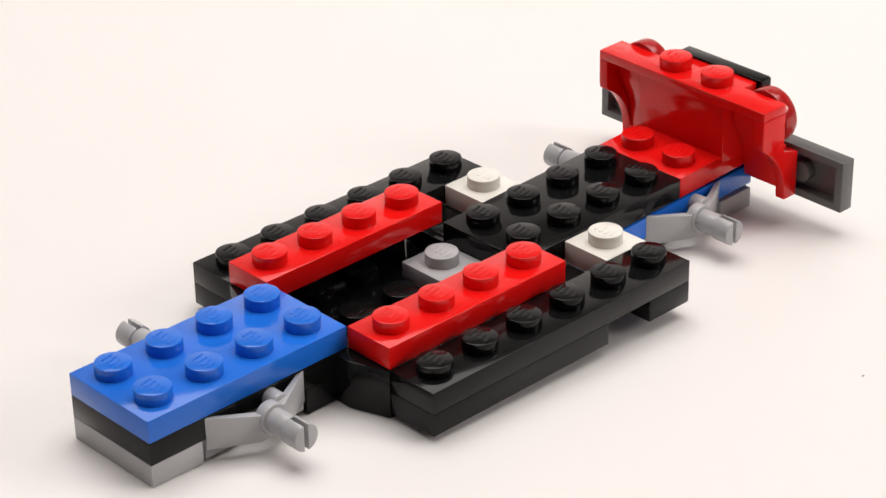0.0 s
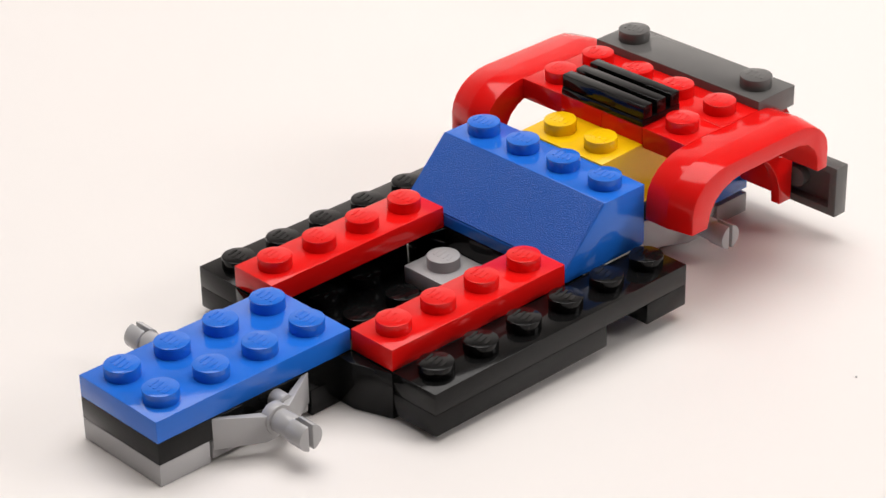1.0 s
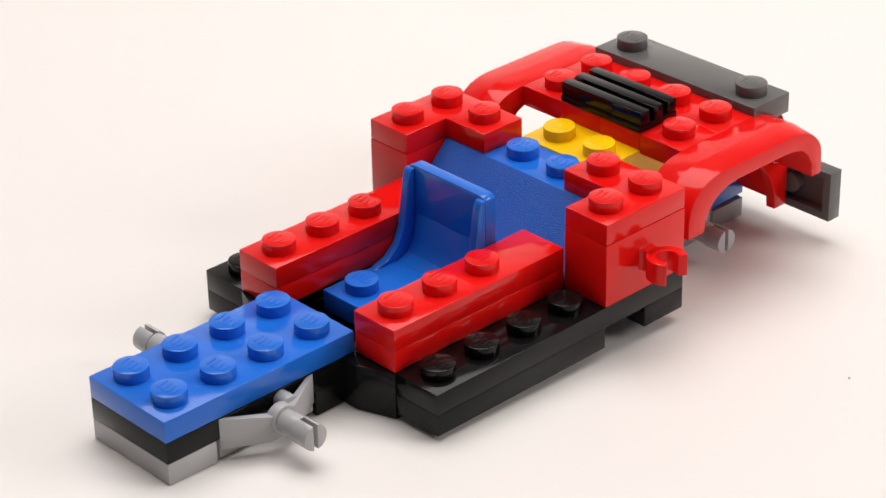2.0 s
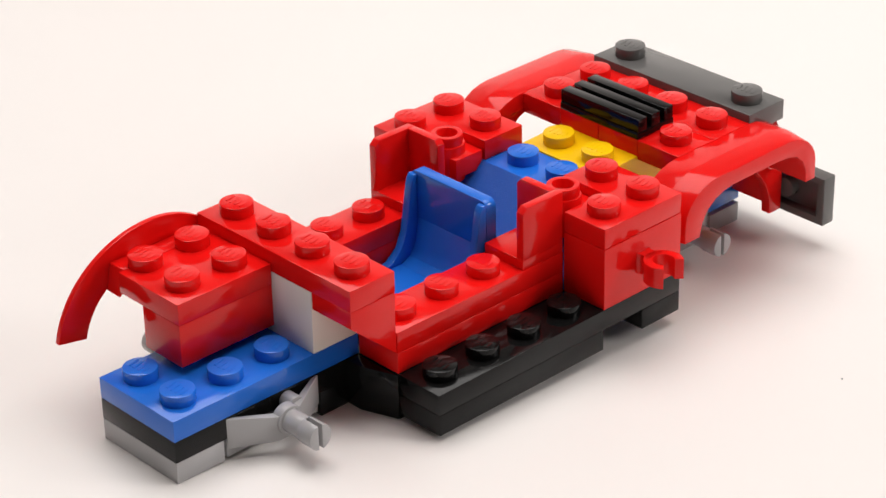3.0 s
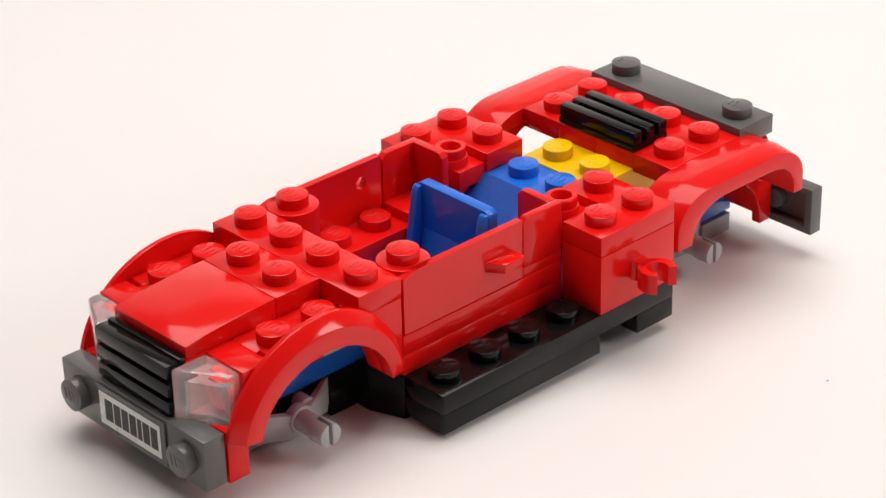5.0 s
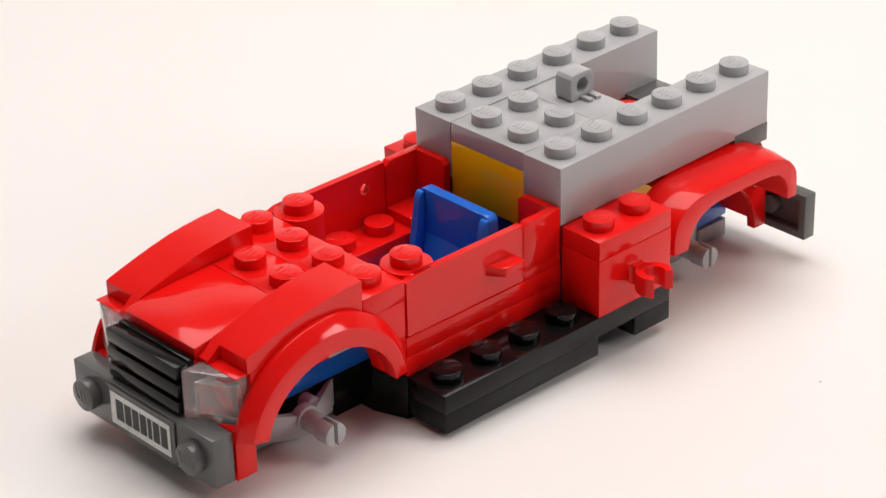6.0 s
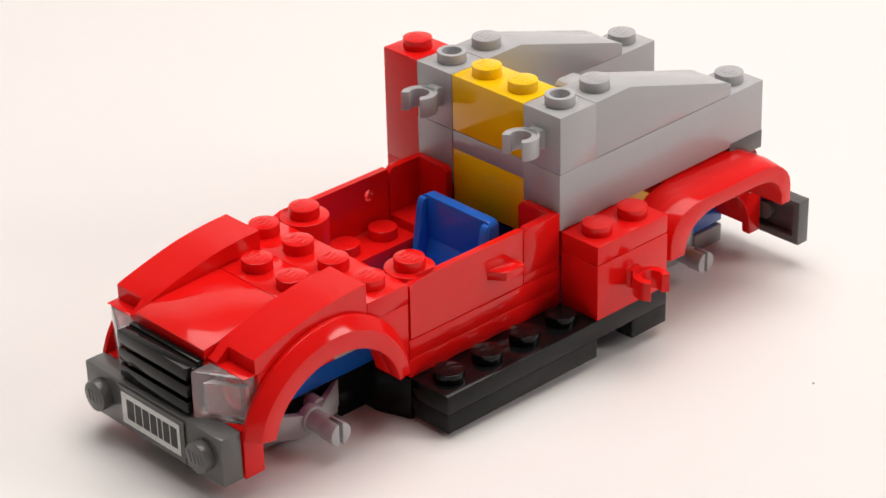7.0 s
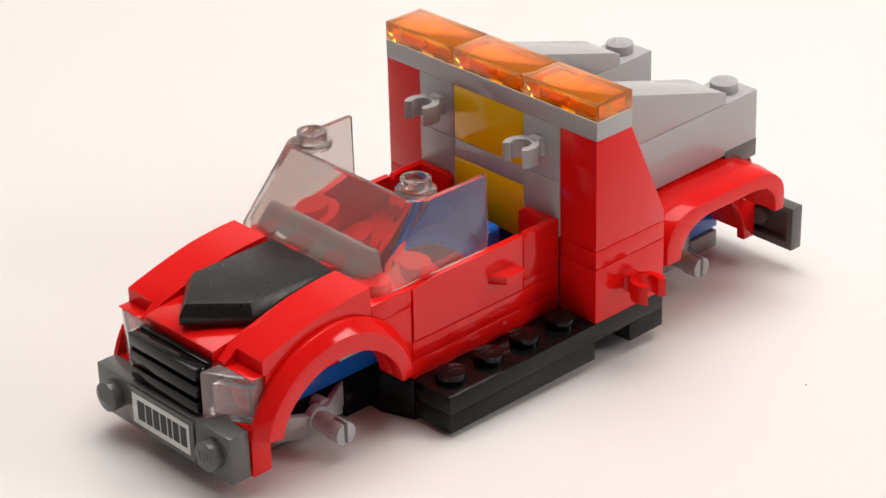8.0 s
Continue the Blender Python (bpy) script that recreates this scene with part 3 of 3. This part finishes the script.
def wing_slope(s):
    ob = thing("curved_slope", "glossy red curved slope along the bonnet", "toy slope", (1.5, s * 1.5, 4), "bonnet curved slopes")
    lo, hi = sorted((s * 1.01, s * 1.99))
    knots = [(3.0, 6.0), (2.6, 5.97), (2.2, 5.88), (1.8, 5.74), (1.4, 5.52), (1.0, 5.26), (0.7, 5.05), (0.42, 4.84)]
    bm = bmesh.new()
    prism_xz(bm, [(0.08, 4.02), (2.99, 4.02)] + [(min(x, 2.99), z) for x, z in knots] + [(0.2, 4.38), (0.08, 4.22)], *sorted((s * 1.01, s * 1.25)))
    part("inner_web", bm, RED, ob, bevel=0)
    bm = bmesh.new()
    prism_xz(bm, [(0.36, 4.02), (2.99, 4.02)] + [(min(x, 2.99), z) for x, z in knots] + [(0.36, 4.76)], *sorted((s * 1.25, s * 1.99)))
    part("block", bm, RED, ob, bevel=0)
    bm = bmesh.new()
    prism_xz(bm, [(0.10, 4.02), (0.36, 4.02), (0.36, 4.08), (0.10, 4.05)], *sorted((s * 1.25, s * 1.99)))
    part("notch_ledge", bm, RED, ob, "low ledge at the front of the slope")
    return ob


def tow_deck():
    ob = thing("tow_deck", "light grey deck plate with an upright towing eye", "toy plate", (9.5, 0, 6))
    bm = bmesh.new()
    box(bm, 8, 10, -1, 1, 6, 7)
    part("plate", bm, GREY, ob)
    bm = bmesh.new()
    box(bm, 10, 11, -1, 1, 6, 7)
    part("hinge_plate", bm, GREY, ob)
    studs(ob, grid(8, 10, -1, 1), 7, GREY)
    # the eye: an upright lug with a hole across the truck
    c, hole, n = gv(10.56, 0.12, 7.74), 0.00125, 24
    bm = bmesh.new()
    outer, inner = [], []
    for i in range(n):
        a = i * math.tau / n
        d = Vector((math.cos(a), 0, math.sin(a)))
        reach = min(0.0026 / max(abs(d.x), 1e-6), 0.0023 / max(-d.z, 1e-6)) if d.z < 0 else min(0.0026 / max(abs(d.x), 1e-6), 0.0022 / max(abs(d.z), 1e-6), 0.0029)
        outer.append(c + d * reach)
        inner.append(c + d * hole)
    v = [[bm.verts.new(p + Vector((0, y, 0))) for p in ring] for ring in (outer, inner) for y in (-0.0017, 0.0017)]
    for i in range(n):
        j = (i + 1) % n
        bm.faces.new((v[0][i], v[0][j], v[1][j], v[1][i]))
        bm.faces.new((v[2][i], v[3][i], v[3][j], v[2][j]))
        bm.faces.new((v[0][i], v[2][i], v[2][j], v[0][j]))
        bm.faces.new((v[1][i], v[1][j], v[3][j], v[3][i]))
    part("towing_eye", bm, GREY, ob)
    bm = bmesh.new()
    for k in (0.0, 0.22):
        box(bm, 10.5 + k, 10.63 + k, -0.34, -0.09, 7.0, 7.18)
    part("eye_ribs", bm, GREY, ob)
    return ob


def long_brick(s):
    lo, hi = sorted((s * 1, s * 2))
    return brick("long_brick", "light grey six-stud brick along the truck bed", "toy brick", GREY, 8, 14, lo, hi, 4, 7, group="bed side bricks")


def bed_slope(s):
    ob = thing("bed_slope", "light grey long slope brick on the bed side", "toy brick", (11, s * 1.5, 7), "bed slopes")
    lo, hi = sorted((s * 1.008, s * 1.992))
    bm = bmesh.new()
    prism_xz(bm, [(9.01, 7.02), (12.99, 7.02), (12.99, 7.62), (12.85, 7.78), (10.0, 10), (9.01, 10)], lo, hi)
    part("block", bm, GREY, ob)
    studs(ob, [(9.5, s * 1.5)], 10, GREY)
    return ob


def clip_pillar(s):
    ob = thing("clip_pillar", "light grey single brick with a clip and a hollow stud", "toy brick", (8.5, s * 1.5, 7), "clip pillars")
    lo, hi = sorted((s * 1, s * 2))
    bm = bmesh.new()
    box(bm, 8, 9, lo, hi, 7, 10)
    part("block", bm, GREY, ob)
    studs(ob, [(8.5, s * 1.5)], 10, GREY, True)
    bm = bmesh.new()
    clip_hand(bm, gv(8.02, s * 1.42, 8.6), Vector((-1, 0, 0)), Vector((0, 0, 1)))
    part("clip", bm, GREY, ob)
    return ob


def tall_slope(s):
    ob = thing("tall_slope", "tall red slope brick behind the cab", "toy brick", (9, s * 2.5, 4), "tall cab slopes")
    lo, hi = sorted((s * 2.01, s * 2.99))
    bm = bmesh.new()
    prism_xz(bm, [(8.01, 4.02), (9.99, 4.02), (9.99, 4.6), (9.0, 10), (8.01, 10)], lo, hi)
    part("block", bm, RED, ob)
    studs(ob, [(8.5, s * 2.5)], 10, RED)
    return ob


def yellow_slope():
    ob = thing("yellow_slope", "yellow two-stud slope brick", "toy brick", (9, 0, 7))
    bm = bmesh.new()
    prism_xz(bm, [(8.01, 7.02), (9.99, 7.02), (9.99, 7.6), (9.0, 10), (8.01, 10)], -0.99, 0.99)
    part("block", bm, YELLOW, ob)
    studs(ob, [(8.5, -0.5), (8.5, 0.5)], 10, YELLOW)
    return ob


def beacon(y):
    ob = thing("beacon_tile", "translucent orange beacon tile on the light bar", "beacon", (8.5, y, 11), "orange beacons")
    lo, hi = y - 1, y + 1
    bm = bmesh.new()
    box(bm, 8, 9, lo, hi, 11, 12)
    shell = part("shell", bm, ORANGE, ob, bevel=0.00016)
    bm = bmesh.new()
    box(bm, 8.14, 8.86, lo + 0.14, hi - 0.14, 11.08, 11.66)
    hollow_out(shell, bm)
    shell.visible_shadow = False
    # two low milky blocks, added without a real counterpart to make the tile glow
    for y0, y1, z1 in ((lo + 0.2, y - 0.06, 11.52), (y + 0.06, hi - 0.34, 11.58)):
        bm = bmesh.new()
        prism_xy(bm, [(8.2, y0), (8.8, y0 + 0.05), (8.8, y1), (8.2, y1 - 0.07)], 11.10, z1)
        part("glow_core", bm, AMBER, ob, "milky orange core added to make the beacon glow")
    return ob


def bonnet_scoop():
    ob = thing("bonnet_shield", "matt black pointed shield tile on the bonnet", "toy tile", (1.6, 0, 5))
    low = [(3.0, -0.98), (3.0, 0.98), (1.0, 0.98), (0.05, 0.0), (1.0, -0.98)]
    bm = bmesh.new()
    prism_xy(bm, low, 5.02, 5.45)
    part("rim", bm, MATT, ob)
    bm = bmesh.new()
    a = [bm.verts.new(gv(x, y, 5.45)) for x, y in low]
    b = [bm.verts.new(gv(1.7 + (x - 1.7) * (0.9 if x < 2.9 else 1.0), y * 0.86, 6.0)) for x, y in low]
    for i in range(5):
        j = (i + 1) % 5
        bm.faces.new((a[i], a[j], b[j], b[i]))
    bm.faces.new(b)
    bm.faces.new(a[::-1])
    part("shield_face", bm, MATT, ob)
    return ob


def screen_edge(front, inset, rear):
    """Half of the windscreen's plan outline, from the middle to the rear end of a side; round at the corner."""
    r = 0.42 - inset
    pts = [(front + inset, 0.0), (front + inset, 2 - inset - r)]
    for k in range(1, 8):
        a = radians(90 * k / 8)
        pts.append((front + inset + r * (1 - math.cos(a)), 2 - inset - r + r * math.sin(a)))
    return pts + [(front + inset + r, 2 - inset), (rear, 2 - inset)]


def screen_band(levels):
    """A closed band round the front and sides: levels of (height, front, inset, rear end), up outside and down inside."""
    bm = bmesh.new()
    rows = []
    for z, front, inset, rear in levels:
        half = screen_edge(front, inset, rear)
        full = [(x, -y) for x, y in half[:0:-1]] + half
        rows.append([bm.verts.new(gv(x, y + 0.1, z)) for x, y in full])
    n, m = len(rows[0]), len(rows)
    for lo, hi in zip(rows, rows[1:] + rows[:1]):
        for i in range(n - 1):
            bm.faces.new((lo[i], lo[i + 1], hi[i + 1], hi[i]))
    for i in (0, n - 1):
        for k in range(m // 2 - 1):
            bm.faces.new((rows[k][i], rows[k + 1][i], rows[m - 2 - k][i], rows[m - 1 - k][i]))
    return bm


def windscreen():
    ob = thing("windscreen", "smoked transparent windscreen with swept side panes", "windscreen", (4.5, 0, 5))
    bm = screen_band([(5.03, 3.04, 0.0, 6.1), (5.75, 3.08, 0.0, 6.14), (9.0, 4.28, 0.0, 6.12),
                      (9.0, 4.28, 0.13, 6.12), (5.75, 3.12, 0.13, 6.14), (5.03, 3.08, 0.13, 6.1)])
    shell = part("pane_shell", bm, SMOKE, ob, bevel=0.00018)
    shell.visible_shadow = False
    for s in (-1, 1):
        bm = bmesh.new()
        rod(bm, gv(4.74, 0.1 + s * 1.5, 8.84), gv(4.74, 0.1 + s * 1.5, 9.10), 0.0032, 32)
        part("stud_shelf", bm, SMOKE, ob, bevel=0.00012)
    studs(ob, [(4.74, -1.4), (4.74, 1.6)], 9.12, SMOKE, True)
    # frosted strip added inside the pane, drawn for the pale reflection low on it
    bm = bmesh.new()
    prism_xz(bm, [(3.27, 5.30), (3.29, 5.78), (3.62, 6.70), (3.74, 6.70), (3.82, 5.30)], -1.44, 1.60)
    part("sheen_strip", bm, PANE_SHEEN, ob, bevel=0.00012)
    return ob


def wait_spots():
    """Places on the paper, behind the camera, where the loose pieces lie until they are used."""
    for row in range(9):
        for col in range(7):
            yield (-0.34 - 0.062 * col - 0.01 * row, -0.30 - 0.058 * row)


spot = wait_spots()


bed_high, tail_high = [], []   # bricks that are not pressed home: they rise towards the tail


def home(ob):
    return lifted(ob, 0, 0, 0)


def lifted(ob, dx, dy, dz):
    x, y, z = ob["home"]
    m = Matrix.Translation(gv(x + dx, y + dy, z + dz))
    for high, x0, z0, angle in ((bed_high, 8, 4, 0.85), (tail_high, 9, 0, 1.9)):
        if ob in high:
            pivot = Matrix.Translation(gv(x0, 0, z0))
            m = pivot @ Matrix.Rotation(radians(-angle), 4, "Y") @ pivot.inverted() @ m
    return CAR @ m


def arrive(ob, t, lift=0.0, steps=(), shift=(0, 0)):
    """The piece lies on the paper, is set down at t seconds (first a little high, where lift is given) and stays.
    steps: further rows (seconds, pose) that it holds on its way, each until the next."""
    x, y = next(spot)
    rest = pose(x, y, 0.0)
    d = 1 / 30
    stops = list(steps)
    if lift:
        stops += [(t, lifted(ob, *shift, lift)), (t + 0.1, home(ob))]
    else:
        stops += [(t, home(ob))]
    rows, last = [(0.0, rest)], rest
    for when, m in stops:
        rows += [(when - 2 * d, last), (when - d, m)]
        last = m
    rows.append((8.0, last))
    walk(ob, rows)


def swing(ob, t, s, turns):
    """A door: it arrives open and turns shut about its post."""
    x, y = next(spot)
    d = 1 / 30
    x0 = CAR @ Matrix.Translation(gv(*ob["home"]))
    at = lambda a: x0 @ Matrix.Rotation(radians(a) * -s * -1, 4, "Z")
    rest = Matrix.Translation((x, y, 0)) @ Matrix.Rotation(radians(turns[0][1]) * -s * -1, 4, "Z")
    rows = [(0.0, rest), (t - 2 * d, rest), (t - d, at(turns[0][1]))]
    rows += [(when, at(a)) for when, a in turns]
    rows.append((8.0, at(turns[-1][1])))
    walk(ob, rows)


blue_slope = slope_block()
yellow_brick = brick("yellow_brick", "yellow six-stud brick on the rear chassis", "toy brick", YELLOW, 10, 13, -1, 1, 0, 3)
shelf = dark_shelf()
fender_far, fender_near = rear_fender(1), rear_fender(-1)
deck_grille = slatted("deck_grille", "black slatted grille tile on the red deck", BLACK, "z")
clip_far, clip_near = clip_brick(1), clip_brick(-1)
corner_far, corner_near = corner_plate(1), corner_plate(-1)
driver_seat = seat()
side_far, side_near = side_plate(1), side_plate(-1)
panel_far, panel_near = corner_panel(1), corner_panel(-1)
hole_far, hole_near = hollow_stud_plate(1), hollow_stud_plate(-1)
white_brick = brick("white_brick", "white two-stud brick behind the bonnet", "toy brick", WHITE, 3, 4, -1, 1, 1, 4)
inv_far, inv_near = inverted_slope(1), inverted_slope(-1)
bar = hood_bar()
guard_far, guard_near = front_fender(1), front_fender(-1)
nose = nose_brick()
socket_far, socket_near = lamp_socket(1), lamp_socket(-1)
light_far, light_near = headlight(1), headlight(-1)
nose_grille = slatted("nose_grille", "black slatted radiator grille tile", BLACK, "x")
nose_bumper = front_bumper()
door_far, door_near = door(1), door(-1)
hood_plate = brick("hood_plate", "red two-stud plate on the bonnet", "toy plate", RED, 2, 3, -1, 1, 4, 5, block="plate")
hood = hood_slope()
wing_far, wing_near = wing_slope(1), wing_slope(-1)
cab_brick = brick("cab_brick", "yellow brick behind the seat", "toy brick", YELLOW, 8, 11, -1, 1, 3, 6)
long_far, long_near = long_brick(1), long_brick(-1)
deck = tow_deck()
bed_far, bed_near = bed_slope(1), bed_slope(-1)
pillar_far, pillar_near = clip_pillar(1), clip_pillar(-1)
tall_far, tall_near = tall_slope(1), tall_slope(-1)
cab_slope = yellow_slope()
light_bar = brick("light_bar", "light grey six-stud plate across the cab", "toy plate", GREY, 8, 9, -3, 3, 10, 11, block="plate")
beacons = [beacon(y) for y in (2, 0, -2)]
bed_high += [long_far, long_near, bed_far, bed_near]
tail_high.append(yellow_brick)
shield = bonnet_scoop()
screen = windscreen()


def on_table(x, y, rz=0.0, rx=0.0, z=0.0):
    m = CAR @ Matrix.Translation(gv(x, y, 0))
    return pose(m.translation.x, m.translation.y, z, rx, 0, rz)


def motions():
    arrive(blue_slope, 0.1, 0.7)
    arrive(yellow_brick, 0.3)
    arrive(shelf, 0.4, 0.9)
    arrive(fender_far, 0.6)
    arrive(fender_near, 0.7)
    arrive(deck_grille, 0.9)
    for ob, s in ((clip_far, 1), (clip_near, -1)):
        way = [(1.1, on_table(9.1, 6.9) if s > 0 else on_table(9.05, -6.4)), (1.2, on_table(9.08, 5.87) if s > 0 else on_table(9, -4.93)),
               (1.3, on_table(9, s * (4.6 if s > 0 else 4.02)))]
        tip = CAR @ Matrix.Translation(gv(9, 3.70, -1.64) if s > 0 else gv(9, -3.78, -1.54)) @ pose(0, 0, 0, 22.7 if s > 0 else -7.3, 0, 0)
        way.append((1.4, tip))
        arrive(ob, 1.5, steps=way)
    arrive(corner_far, 1.5, 0.45)
    arrive(corner_near, 1.5, 0.45)
    arrive(driver_seat, 1.7)
    arrive(side_far, 1.9)
    arrive(side_near, 2.0)
    arrive(panel_far, 2.1)
    arrive(panel_near, 2.2)
    arrive(hole_far, 2.3)
    arrive(hole_near, 2.4)
    arrive(white_brick, 2.5)
    arrive(inv_far, 2.6)
    arrive(inv_near, 2.7)
    arrive(bar, 2.8, 0.78)
    arrive(guard_far, 3.0, 0.4)
    arrive(guard_near, 3.1, 0.35)
    for ob in (nose, socket_far, socket_near):
        arrive(ob, 3.3)
    arrive(light_far, 3.5)
    arrive(nose_grille, 3.6)
    arrive(light_near, 3.8)
    arrive(nose_bumper, 3.9)
    shut = [(4.0, 91), (4.1, 88), (4.2, 76), (4.3, 43), (4.4, 29), (4.5, 17.5), (4.6, 7), (4.7, 0)]
    swing(door_far, 4.0, 1, [(4.0, 91), (4.1, 91), (4.2, 88), (4.3, 54), (4.4, 37), (4.5, 21), (4.6, 8.5), (4.7, 0)])
    swing(door_near, 4.0, -1, shut)
    arrive(hood_plate, 4.9)
    arrive(hood, 5.0)
    arrive(wing_far, 5.1)
    arrive(wing_near, 5.2)
    arrive(cab_brick, 5.4)
    arrive(long_far, 5.6)
    arrive(deck, 5.8, 0.6)
    arrive(long_near, 5.9)
    arrive(bed_far, 6.1, 0.75)
    arrive(tall_far, 6.3)
    arrive(pillar_far, 6.4)
    arrive(cab_slope, 6.6, 0.45)
    arrive(pillar_near, 6.7)
    arrive(bed_near, 6.9, 0.62)
    arrive(tall_near, 7.1)
    arrive(light_bar, 7.2, 0.6)
    arrive(beacons[0], 7.4, 0.85)
    arrive(beacons[1], 7.5, 0.55)
    arrive(beacons[2], 7.7, 0.75)
    arrive(shield, 7.9)
    arrive(screen, 8.0)


motions()
